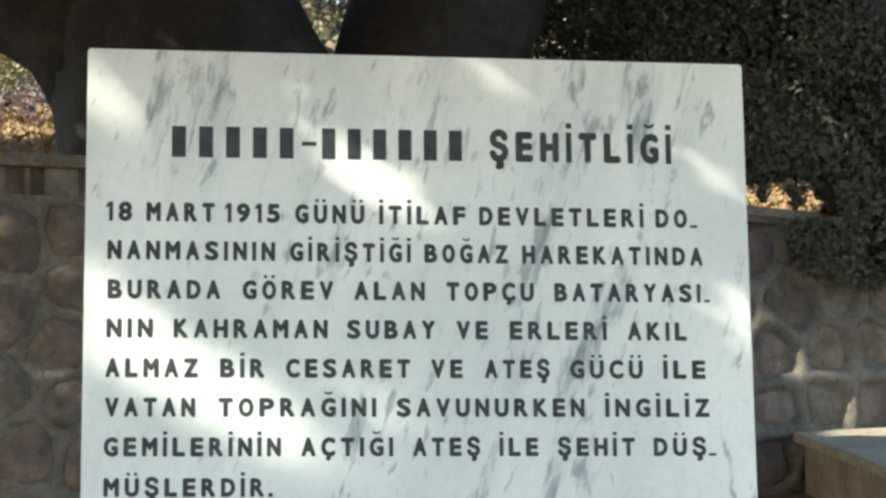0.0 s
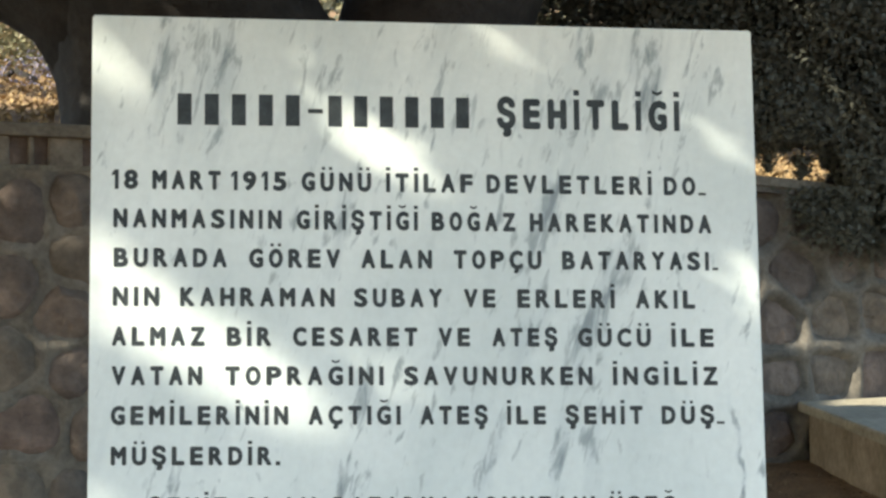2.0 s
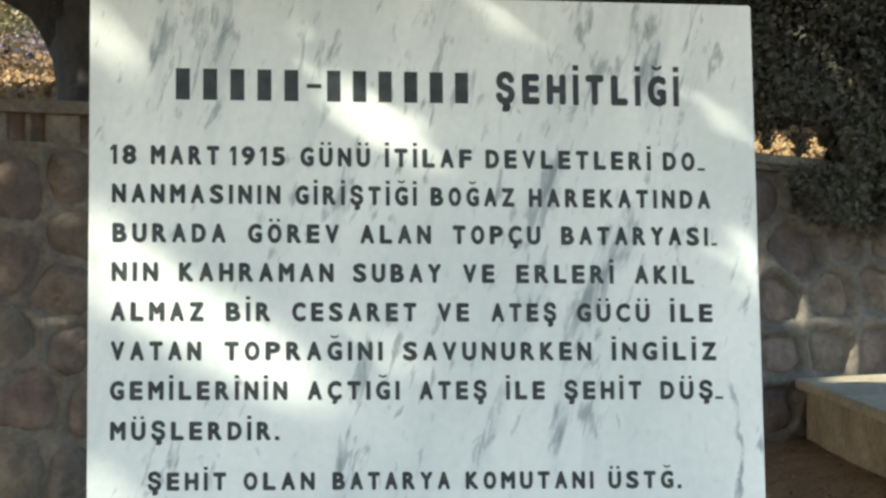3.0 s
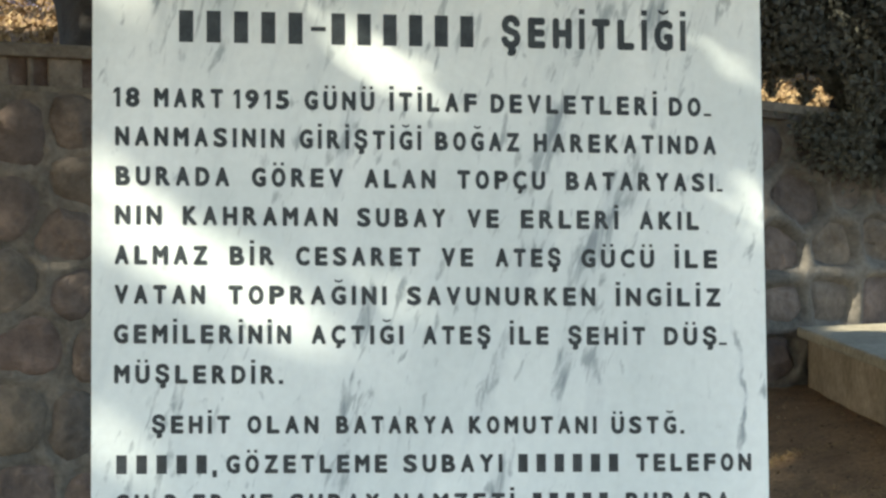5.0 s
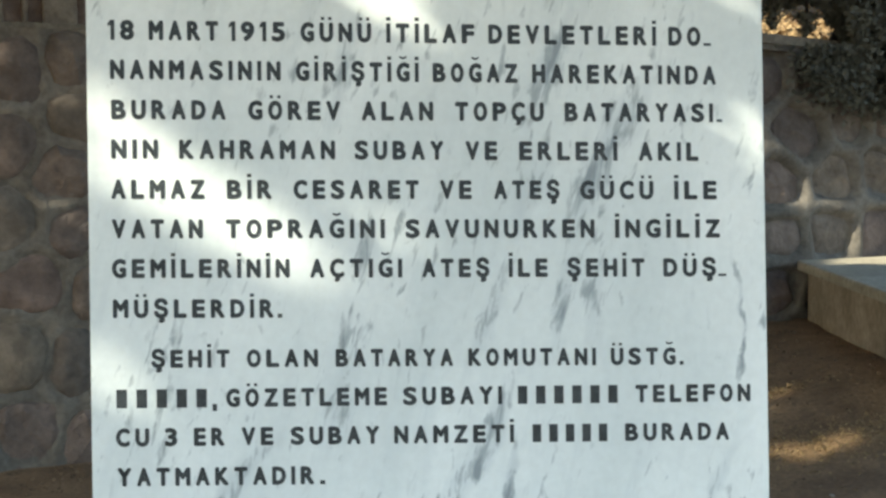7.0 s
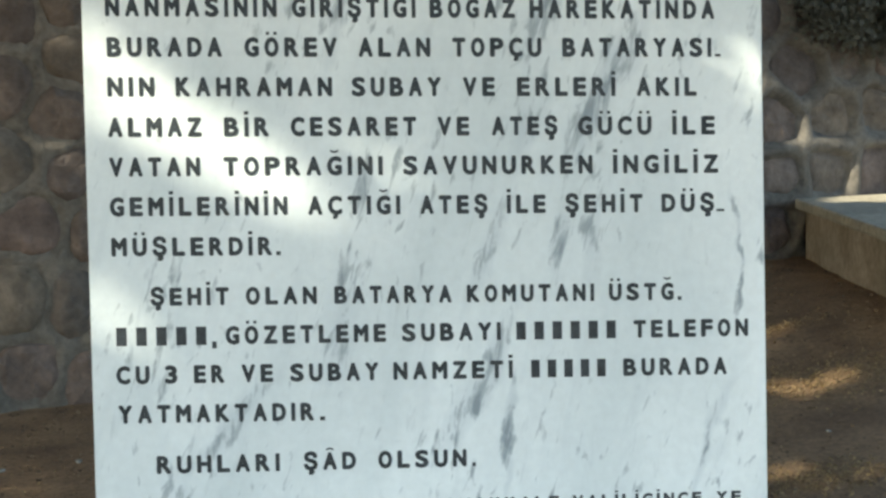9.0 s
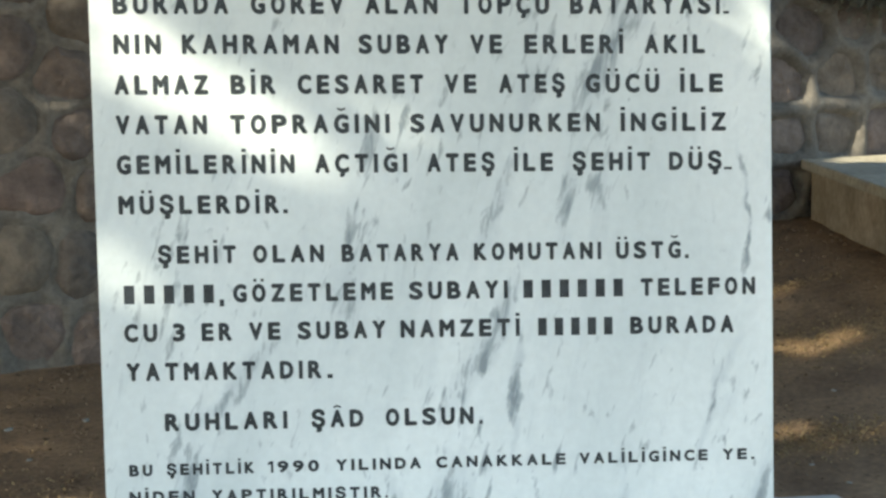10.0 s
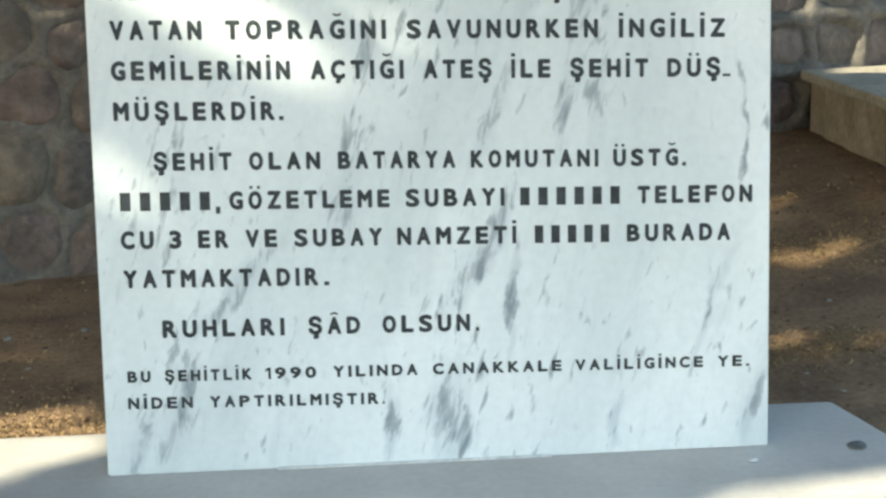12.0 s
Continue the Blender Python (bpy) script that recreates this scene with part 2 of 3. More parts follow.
def ground_height(x, y):
    rise = 0.345 * min(max((x - 1.2) / 1.35, 0), 1) * min(max((y - 0.8) / 1.85, 0), 1)
    behind = y - wall_line(min(x, 9.0)) - 0.12
    wave = 0.02 * noise.noise((x * 0.9, y * 0.9, 0)) + 0.008 * noise.noise((x * 5, y * 5, 2))
    if behind <= 0 or x > 12 or x < -9:
        return rise + (wave if not (-0.6 < x < 1.8 and -0.9 < y < 0.6) else 0.0)
    return 1.45 + 0.24 * min(behind, 60) + wave + 0.05 * noise.noise((x * 0.4, y * 0.4, 5)) * min(behind, 4)


def axis_steps(fine_from, fine_to, step, far):
    mid = list(np.arange(fine_from, fine_to + step / 2, step))
    out = [fine_to + 0.3 * 1.5 ** k for k in range(1, 22) if fine_to + 0.3 * 1.5 ** k < far]
    low = [fine_from - 0.3 * 1.5 ** k for k in range(1, 22) if fine_from - 0.3 * 1.5 ** k > -far]
    return low[::-1] + mid + out


gx, gy = axis_steps(-4.0, 6.0, 0.1, 900), axis_steps(-3.0, 8.0, 0.1, 900)
verts = [(x, y, ground_height(x, y)) for y in gy for x in gx]
nx = len(gx)
faces = [(j * nx + i, j * nx + i + 1, (j + 1) * nx + i + 1, (j + 1) * nx + i) for j in range(len(gy) - 1) for i in range(nx - 1)]
tagged(new("ground", mesh_of("ground", verts, faces, EARTH, True)), "dry brown earth rising behind the stone wall", "ground", kind="structure")

# ---- plinth and inscribed slab ----
PLINTH_TOP, LEAN_BACK = 0.25, 3.4
plinth = tagged(new("plinth"), "pale grey marble plinth under the inscribed slab", "plinth")
part("top_slab", prism([(-0.25, -0.75), (1.56, -0.75), (1.43, 0.255), (-0.25, 0.255)], PLINTH_TOP - 0.06, PLINTH_TOP, 0.010), SLAB, plinth)
part("base", prism([(-0.22, -0.72), (1.525, -0.72), (1.40, 0.225), (-0.22, 0.225)], -0.1, PLINTH_TOP - 0.058, 0.006), RENDER, plinth, "rendered base")

stele = tagged(new("memorial_slab"), "upright white veined marble slab with black inscription on a plinth", "memorial")
stele.matrix_world = pose(0, 0, PLINTH_TOP, -LEAN_BACK)
bm = bmesh.new()
outline = [(0.0, 0.001), (1.2105, -0.001), (1.2005, 1.413), (0.0, 1.4215)]
front = [bm.verts.new((x, 0, z)) for x, z in outline]
back = [bm.verts.new((x, 0.05, z - 0.003)) for x, z in outline]
bm.faces.new(front)
bm.faces.new(back[::-1])
for i in range(4):
    bm.faces.new((front[i], back[i], back[(i + 1) % 4], front[(i + 1) % 4]))
bmesh.ops.recalc_face_normals(bm, faces=bm.faces)
bmesh.ops.bevel(bm, geom=bm.edges[:], offset=0.003, segments=2, affect="EDGES")
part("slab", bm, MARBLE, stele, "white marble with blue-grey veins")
bm = prism([(0.30, -0.005), (0.80, -0.005), (0.80, 0.05), (0.30, 0.05)], -0.003, 0.0035, 0.0015)
part("grout_bed", bm, GROUT, stele)

LINES = []
GLYPHS = {}
MARKED = {"\u00dc": "U", "\u00d6": "O", "\u011e": "G", "\u00c2": "A"}
NARROW = {"I": 0.30, "\u0130": 0.30, "1": 0.48, "M": 1.08, "E": 0.92, "L": 0.90, "T": 0.96, "F": 0.92}


def glyph(letter):
    cu = bpy.data.curves.new("glyph", "FONT")
    cu.body, cu.resolution_u = letter, 4
    cu.fill_mode = "FRONT"
    return new("glyph", cu)


def text_line(z, slope, cap, words):
    LINES.append((z, slope, cap, words))


text_line(1.2266, -0.0044, 0.0561, [("#####", 0.1455, 0.3715), ("-", 0.3796, 0.4059), ("######", 0.4120, 0.6764), ("ŞEHİTLİĞİ", 0.7201, 1.0600)])
text_line(1.1112, -0.0077, 0.0344, [("18", 0.0368, 0.0818), ("MART", 0.1064, 0.2259), ("1915", 0.2438, 0.3416), ("GÜNÜ", 0.3677, 0.4920), ("İTİLAF", 0.5184, 0.6753), ("DEVLETLERİ", 0.7000, 1.0049), ("DO", 1.0272, 1.0869), ("_", 1.0922, 1.1062)])
text_line(1.0432, -0.0092, 0.0342, [("NANMASININ", 0.0398, 0.3328), ("GİRİŞTİĞİ", 0.3588, 0.5752), ("BOĞAZ", 0.5997, 0.7520), ("HAREKATINDA", 0.7779, 1.1149)])
text_line(0.9740, -0.0078, 0.0340, [("BURADA", 0.0409, 0.2368), ("GÖREV", 0.2754, 0.4362), ("ALAN", 0.4734, 0.6002), ("TOPÇU", 0.6390, 0.7987), ("BATARYASI", 0.8361, 1.1088), ("_", 1.1152, 1.1259)])
text_line(0.9059, -0.0096, 0.0338, [("NIN", 0.0400, 0.1197), ("KAHRAMAN", 0.1558, 0.4261), ("SUBAY", 0.4602, 0.6180), ("VE", 0.6568, 0.7142), ("ERLERİ", 0.7533, 0.9319), ("AKIL", 0.9707, 1.0814)])
text_line(0.8365, -0.0096, 0.0337, [("ALMAZ", 0.0391, 0.1986), ("BİR", 0.2369, 0.3148), ("CESARET", 0.3524, 0.5729), ("VE", 0.6104, 0.6674), ("ATEŞ", 0.7072, 0.8256), ("GÜCÜ", 0.8628, 0.9974), ("İLE", 1.0353, 1.1145)])
text_line(0.7680, -0.0102, 0.0335, [("VATAN", 0.0392, 0.1944), ("TOPRAĞINI", 0.2344, 0.5121), ("SAVUNURKEN", 0.5483, 0.8885), ("İNGİLİZ", 0.9259, 1.1200)])
text_line(0.6995, -0.0118, 0.0333, [("GEMİLERİNİN", 0.0384, 0.3439), ("AÇTIĞI", 0.3795, 0.5419), ("ATEŞ", 0.5771, 0.6975), ("İLE", 0.7321, 0.8028), ("ŞEHİT", 0.8377, 0.9796), ("DÜŞ", 1.0141, 1.1117), ("_", 1.1159, 1.1307)])
text_line(0.6305, -0.0150, 0.0326, [("MÜŞLERDİR", 0.0391, 0.3155), (".", 0.3223, 0.3302)])
text_line(0.5440, -0.0155, 0.0315, [("ŞEHİT", 0.1033, 0.2382), ("OLAN", 0.2676, 0.3916), ("BATARYA", 0.4223, 0.6304), ("KOMUTANI", 0.6577, 0.8887), ("ÜSTĞ", 0.9156, 1.0352), (".", 1.0425, 1.0498)])
text_line(0.4743, -0.0135, 0.0323, [("#####", 0.0404, 0.2025), (",", 0.2073, 0.2152), ("GÖZETLEME", 0.2308, 0.5124), ("SUBAYI", 0.5405, 0.7179), ("######", 0.7434, 0.9322), ("TELEFON", 0.9603, 1.1737)])
text_line(0.4075, -0.0158, 0.0320, [("CU", 0.0412, 0.0984), ("3", 0.1246, 0.1461), ("ER", 0.1744, 0.2274), ("VE", 0.2569, 0.3122), ("SUBAY", 0.3419, 0.4978), ("NAMZETİ", 0.5240, 0.7386), ("#####", 0.7695, 0.9124), ("BURADA", 0.9405, 1.1332)])
text_line(0.3388, -0.0186, 0.0322, [("YATMAKTADIR", 0.0428, 0.3827), (".", 0.3927, 0.4017)])
text_line(0.2489, -0.0150, 0.0317, [("RUHLARI", 0.1062, 0.3201), ("ŞÂD", 0.3621, 0.4547), ("OLSUN", 0.4942, 0.6525), (".", 0.6628, 0.6689)])
text_line(0.1698, -0.0138, 0.0208, [("BU", 0.0419, 0.0821), ("ŞEHİTLİK", 0.1068, 0.2595), ("1990", 0.2835, 0.3739), ("YILINDA", 0.4042, 0.5558), ("CANAKKALE", 0.5834, 0.8197), ("VALİLİGİNCE", 0.8448, 1.0842), ("YE", 1.1120, 1.1582), (".", 1.1658, 1.1722)])
text_line(0.1220, -0.0211, 0.0212, [("NİDEN", 0.0407, 0.1542), ("YAPTIRILMIŞTIR", 0.1840, 0.4841), (".", 0.4913, 0.4954)])

for letter in sorted({c for row in LINES for w in row[3] for c in w[0] if c not in "#-_.,"} | set("HUOGA")):
    GLYPHS[letter] = glyph(letter)
bpy.context.view_layer.update()
graph = bpy.context.evaluated_depsgraph_get()
for letter, ob in list(GLYPHS.items()):
    me = bpy.data.meshes.new_from_object(ob.evaluated_get(graph))
    v = np.empty(len(me.vertices) * 3)
    me.vertices.foreach_get("co", v)
    v = v.reshape(-1, 3)[:, :2]
    GLYPHS[letter] = (v - (v[:, 0].min(), 0), [tuple(p.vertices) for p in me.polygons])
    bpy.data.objects.remove(ob)
CAP = GLYPHS["H"][0][:, 1].max()


def strips(x0, x1, z0, z1):
    return [(x0, z0), (x1, z0), (x1, z1), (x0, z1)]


def mark(put, c, x, w, cap):
    """The signs over a letter: two dots, a hollow bow or a roof."""
    mid, low = x + w / 2, 1.12 * cap
    if c in "\u00dc\u00d6":
        for side in (-1, 1):
            a = mid + side * 0.26 * w
            put(strips(a - 0.085 * cap, a + 0.085 * cap, low, low + 0.16 * cap), [(0, 1, 2, 3)], 0)
        return
    lift = 0.08 * cap * (1 if c == "\u011e" else -1)
    for side in (-1, 1):
        a, b = mid, mid + side * 0.27 * w
        put([(a, low + 0.04 * cap), (b, low + 0.04 * cap + lift), (b, low + 0.15 * cap + lift), (a, low + 0.15 * cap)], [(0, 1, 2, 3) if side > 0 else (3, 2, 1, 0)], 0)


def inlay(z, slope, cap, words, weight=0.047):
    """One line of bold letters, painted in shallow cuts in the face of the slab."""
    vs, fs = [], []
    bold = weight * cap
    ring = [(0, 0)] + [(math.cos(k * math.pi / 4), math.sin(k * math.pi / 4)) for k in range(8)]

    def put(pts, polys, depth):
        n = len(vs)
        vs.extend((x, -0.0006 - depth, z + slope * x + h) for x, h in pts)
        fs.extend(tuple(i + n for i in p) for p in polys)

    for word, x0, x1 in words:
        wide = x1 - x0
        if word[0] == "#":
            pitch = wide / (len(word) - 0.26)
            for i in range(len(word)):
                put(strips(x0 + (i + 0.08) * pitch, x0 + (i + 0.60) * pitch, 0, cap), [(0, 1, 2, 3)], 0)
        elif word in "-_.,":
            low, high = {"-": (0.42, 0.56), "_": (0.02, 0.16), ".": (0.0, 0.22), ",": (-0.2, 0.18)}[word]
            put(strips(x0, x1, low * cap, high * cap), [(0, 1, 2, 3)], 0)
        else:
            sizes = [NARROW.get(c, 1.0) for c in word]
            unit = wide / (sum(sizes) + 0.37 * (len(word) - 1))
            x = x0
            for c, size in zip(word, sizes):
                w = size * unit
                if c in MARKED:
                    mark(put, c, x, w, cap)
                v, polys = GLYPHS[MARKED.get(c, c)]
                if c == "1":
                    stem = min(0.2 * cap, 0.6 * w)
                    put(strips(x + w - stem, x + w, 0, cap), [(0, 1, 2, 3)], 0)
                    put([(x + w - stem, 0.76 * cap), (x + w - stem, cap), (x, 0.84 * cap), (x, 0.66 * cap)], [(0, 1, 2, 3)], 0)
                    x += w + 0.37 * unit
                    continue
                if c in "I\u0130":
                    put(strips(x, x + w, 0, cap), [(0, 1, 2, 3)], 0)
                    if c != "I":
                        put(strips(x, x + w, 1.13 * cap, 1.31 * cap), [(0, 1, 2, 3)], 0)
                    x += w + 0.37 * unit
                    continue
                rim = min(bold, w * 0.22)
                sx = (w - 2 * rim) / v[:, 0].max()
                sz = (cap - 2 * bold) / CAP
                for k, (dx, dz) in enumerate(ring):
                    put([(x + rim + p[0] * sx + dx * rim, bold + p[1] * sz + dz * bold) for p in v], polys, k * 0.00002)
                x += w + 0.37 * unit
    line = new("inscription_line", mesh_of("inscription_line", vs, fs, PAINT))
    line.parent = stele


for row in LINES:
    inlay(*row, 0.068 if row[2] < 0.025 else 0.066)


# ---- rubble walls ----
def clip_cell(seed, others, box):
    """The cell of points nearer to the seed than to the others."""
    poly = box
    for o in others:
        nx_, nz_ = o[0] - seed[0], o[1] - seed[1]
        c = (o[0] ** 2 + o[1] ** 2 - seed[0] ** 2 - seed[1] ** 2) / 2
        out = []
        for i in range(len(poly)):
            p, q = poly[i], poly[(i + 1) % len(poly)]
            dp, dq = p[0] * nx_ + p[1] * nz_ - c, q[0] * nx_ + q[1] * nz_ - c
            if dp <= 0:
                out.append(p)
            if dp * dq < 0:
                s = dp / (dp - dq)
                out.append((p[0] + s * (q[0] - p[0]), p[1] + s * (q[1] - p[1])))
        poly = out
        if not poly:
            break
    return poly


def rounded(poly, inset, rng, count=14):
    """An uneven rounded outline inside a cell, by its rays from the middle."""
    cx, cz = np.mean([p[0] for p in poly]), np.mean([p[1] for p in poly])
    radii = []
    for k in range(count):
        a = 2 * math.pi * k / count
        dx, dz = math.cos(a), math.sin(a)
        best = 9.0
        for i in range(len(poly)):
            p, q = poly[i], poly[(i + 1) % len(poly)]
            ex, ez = q[0] - p[0], q[1] - p[1]
            det = dx * ez - dz * ex
            if abs(det) > 1e-9:
                s = ((p[0] - cx) * ez - (p[1] - cz) * ex) / det
                if s > 0:
                    best = min(best, s)
        radii.append(max(best - inset, 0.02))
    low = sorted(radii)[count // 3]
    radii = [min(r, low * 1.55) for r in radii]
    radii = [(radii[k - 1] + 2 * radii[k] + radii[(k + 1) % count]) / 4 * rng.uniform(0.86, 1.08) for k in range(count)]
    return cx, cz, radii


def rubble_wall(name, u0, u1, z0, z1, chosen, keep, seed, label, joint, slots, fall, depth, pointing):
    """A wall of rubble in thick lapped mortar, with a coping over a slotted course."""
    rng = random.Random(seed)
    out = Vector((ALONG.y, -ALONG.x))

    def at(u, d, z):
        p = CORNER + ALONG * u + out * d
        return (p.x, p.y, z * (1 - fall * u / 1.79))

    def course(ua, ub, front, back, za, zb, bevel, segments=2):
        bm = prism([at(ua, front, 0)[:2], at(ub, front, 0)[:2], at(ub, back, 0)[:2], at(ua, back, 0)[:2]], za, zb, bevel, segments)
        for v in bm.verts:
            v.co.z *= 1 - fall * (Vector((v.co.x, v.co.y)) - CORNER).dot(ALONG) / 1.79
        return bm

    wall = tagged(new(name), label, "wall", kind="structure")
    seeds = list(chosen)
    rows = int((z1 - z0) / 0.185)
    for j in range(rows):
        u = u0 + rng.uniform(0, 0.12)
        while u < u1:
            s = (u, z0 + (j + 0.5) * (z1 - z0) / rows + rng.uniform(-0.05, 0.05))
            if not (keep[0] < s[0] < keep[1]) and all(math.hypot(s[0] - c[0], s[1] - c[1]) > 0.13 for c in chosen):
                seeds.append(s)
            u += rng.uniform(0.16, 0.29)
    arr = np.array(seeds)
    # the mortar, a sheet with hollows for the stones
    us, zs = np.arange(u0, u1 + 0.012, 0.025), np.linspace(z0, z1, int((z1 - z0) / 0.025))
    U, Z = np.meshgrid(us, zs)
    D = np.sqrt((U[..., None] - arr[:, 0]) ** 2 + (Z[..., None] - arr[:, 1]) ** 2)
    D.sort(axis=2)
    gap = (D[..., 1] - D[..., 0]) / 2
    h = 0.018 - depth * np.clip((gap - joint * 0.7) / 0.035, 0, 1) ** 1.2
    vs, n = [], len(us)
    for j in range(len(zs)):
        for i in range(n):
            w = 0.018 * noise.noise((U[j, i] * 6, Z[j, i] * 6, seed)) + 0.008 * noise.noise((U[j, i] * 21, Z[j, i] * 21, seed))
            vs.append(at(U[j, i], h[j, i] + w, Z[j, i]))
    fs = [(j * n + i, j * n + i + 1, (j + 1) * n + i + 1, (j + 1) * n + i) for j in range(len(zs) - 1) for i in range(n - 1)]
    face = new("mortar_face", mesh_of("mortar_face", vs, fs, pointing, True))
    face.parent = wall
    part("wall_core", course(u0, u1, -0.09, -0.38, -0.3, z1 - 0.002, 0), MORTAR, wall)
    band = 0.125 if slots else 0.03
    part("coping", course(u0, u1, 0.028, -0.38, z1 + band, z1 + band + 0.05, 0.008), COPING, wall, "flat grey coping")
    part("ledge", course(u0, u1, 0.0 if slots else 0.012, -0.38, z1, z1 + (0.022 if slots else 0.034), 0.004), COPING if slots else MORTAR, wall)
    if slots:
        part("slot_back", course(u0, u1, -0.03, -0.37, z1 + 0.022, z1 + 0.125, 0), STONE, wall)
        u, narrow = u0 + 0.075, True  # wide and narrow blocks by turns between the slots
        while u < u1 - 0.1:
            w = 0.022 if narrow else 0.125
            part("block", course(u, min(u + w, u1), -0.004, -0.062, z1 + 0.02, z1 + 0.127, 0.008, 2), MORTAR, wall)
            u += w + (0.048 if narrow else 0.065) * rng.uniform(0.9, 1.1)
            narrow = not narrow
    # the stones
    box = [(u0, z0), (u1, z0), (u1, z1), (u0, z1)]
    for k, s in enumerate(seeds):
        near = sorted((o for o in seeds if o is not s), key=lambda o: math.hypot(o[0] - s[0], o[1] - s[1]))[:14]
        poly = clip_cell(s, near, box)
        if len(poly) < 3:
            continue
        cx, cz, radii = rounded(poly, joint, rng)
        bulge = rng.uniform(0.010, 0.03)
        vs, count = [], len(radii)
        tilt, lift = rng.uniform(-0.16, 0.16), rng.uniform(-0.2, 0.2)
        split = rng.uniform(0, 6.28)  # some faces are broken: a facet falls away from the middle
        broken = rng.choice((0.0, 0.12, 0.22))
        rings = ((1.16, 0.0 - depth, 0.0), (0.93, bulge * 0.4 + 0.030 - depth, 0.4), (0.70, bulge * 0.8 + 0.036 - depth, 1.0), (0.38, bulge + 0.036 - depth, 1.0))
        for scale, deep, rough in rings:
            for q, r in enumerate(radii):
                a = 2 * math.pi * q / count
                du, dz = math.cos(a) * r * scale, math.sin(a) * r * scale
                fall_off = max(0.0, du * math.cos(split) + dz * math.sin(split)) * broken
                knob = 0.016 * noise.noise(((cx + du) * 13, (cz + dz) * 13, seed + k)) + rng.uniform(-0.004, 0.004)
                vs.append(at(cx + du, deep + rough * (tilt * du + lift * dz - fall_off + knob), cz + dz))
        top = vs[3 * count:]
        vs.append(tuple(sum(p[i] for p in top) / count + (out.x, out.y, 0)[i] * bulge * rng.uniform(0.0, 0.3) for i in range(3)))
        fs = []
        for ring in range(3):
            for q in range(count):
                a, b = ring * count + q, ring * count + (q + 1) % count
                fs.append((a, b, b + count, a + count))
        fs += [(3 * count + q, 3 * count + (q + 1) % count, 4 * count) for q in range(count)]
        stone = new("stone", mesh_of("stone", vs, fs, STONE, broken < 0.2))
        stone.parent = wall
    return wall


# ---- bench against the wall ----
def stone_bench():
    bench = tagged(new("stone_bench"), "low rendered bench with a pale stone slab top against the wall", "bench")
    far = Vector((2.754, 4.10))
    near = Vector((2.46, 2.0))
    side = Vector((1.5, 0.3))
    back = far + ALONG * 1.9
    top = [near, near + side, back, far]
    body = [near + Vector((0.09, 0.07)), near + side - Vector((0.05, -0.05)), back - Vector((0.05, 0.03)), far + Vector((0.055, 0.0))]
    part("seat_slab", prism([(p.x, p.y) for p in top], 0.585, 0.632, 0.012), BENCH, bench, "pale worn stone slab")
    part("body", prism([(p.x, p.y) for p in body], -0.05, 0.587, 0.01), RENDER, bench, "brownish rendered side")


stone_bench()


# ---- trees and shrubs ----
# gaps in the crowns: the places that the sun reaches through them, and their radii
SLAB_LIGHT = [(0.69, 1.65, 0.042), (0.77, 1.61, 0.044), (0.46, 1.47, 0.052), (0.52, 1.44, 0.056), (0.57, 1.42, 0.046), (0.37, 1.61, 0.036), (0.02, 1.58, 0.050), (1.09, 1.48, 0.037), (1.15, 1.43, 0.045), (1.20, 1.18, 0.056), (1.20, 1.10, 0.030), (0.01, 1.26, 0.040), (0.04, 1.13, 0.052), (0.12, 1.11, 0.040), (0.20, 1.08, 0.068), (0.26, 1.05, 0.080), (0.33, 1.02, 0.058), (0.53, 1.02, 0.038), (0.21, 1.39, 0.032), (0.03, 0.78, 0.056), (0.83, 0.91, 0.032)]
CROWN_GAPS = [(x, 0.059 * (z - PLINTH_TOP), z, r) for x, z, r in SLAB_LIGHT]
CROWN_GAPS += [(-0.06, 0.21, 0.25, 0.06), (-0.15, 0.17, 0.25, 0.09), (-0.25, 0.18, 0.25, 0.11), (-0.16, 0.06, 0.25, 0.05), (-0.24, 0.03, 0.25, 0.06), (-0.06, 0.14, 0.25, 0.050), (-0.11, 0.10, 0.25, 0.050), (-0.01, -0.06, 0.25, 0.022), (0.06, -0.08, 0.25, 0.020), (0.14, -0.08, 0.25, 0.018), (1.25, -0.24, 0.25, 0.08), (1.08, -0.26, 0.25, 0.06), (1.4, -0.22, 0.25, 0.09)]
CROWN_GAPS += [(-0.36, 1.1, 0, 0.13), (-0.18, 1.0, 0, 0.12), (-0.08, 0.8, 0, 0.10), (-0.45, 0.9, 0, 0.13), (2.16, 2.68, 0.25, 0.035), (1.98, 2.16, 0.15, 0.05), (2.07, 2.08, 0.15, 0.055),
               (2.19, 2.12, 0.18, 0.05), (1.77, 1.46, 0.05, 0.05), (1.81, 1.33, 0.05, 0.045), (2.01, 1.38, 0.06, 0.04)]
# flecks of sun on the shrubs
CROWN_GAPS += [(x, 3.9, z, 0.008) for x, z in ((2.58, 2.06), (2.71, 2.51), (2.74, 2.20), (2.90, 2.07), (3.01, 1.75), (2.57, 2.60), (2.63, 2.34))]
CROWN_GAPS += [(-1.6, 7.5, 2.9, 0.55), (-1.4, 6.4, 2.2, 0.4), (3.6, 6.9, 2.0, 0.35), (3.1, 6.5, 1.9, 0.3), (3.3, 6.2, 1.85, 0.3), (3.9, 7.4, 2.1, 0.35), (2.8, 6.0, 1.85, 0.25)]
CROWN_GAPS += [(2.727, 4.122, 0.975, 0.014), (3.157, 4.279, 0.76, 0.026), (3.119, 4.265, 0.67, 0.038), (-0.428, 2.974, 0.924, 0.010), (-0.531, 2.937, 1.384, 0.008)]
CROWN_GAPS += [(3.10, 4.02, 0.632, 0.15), (3.35, 4.04, 0.632, 0.17)]


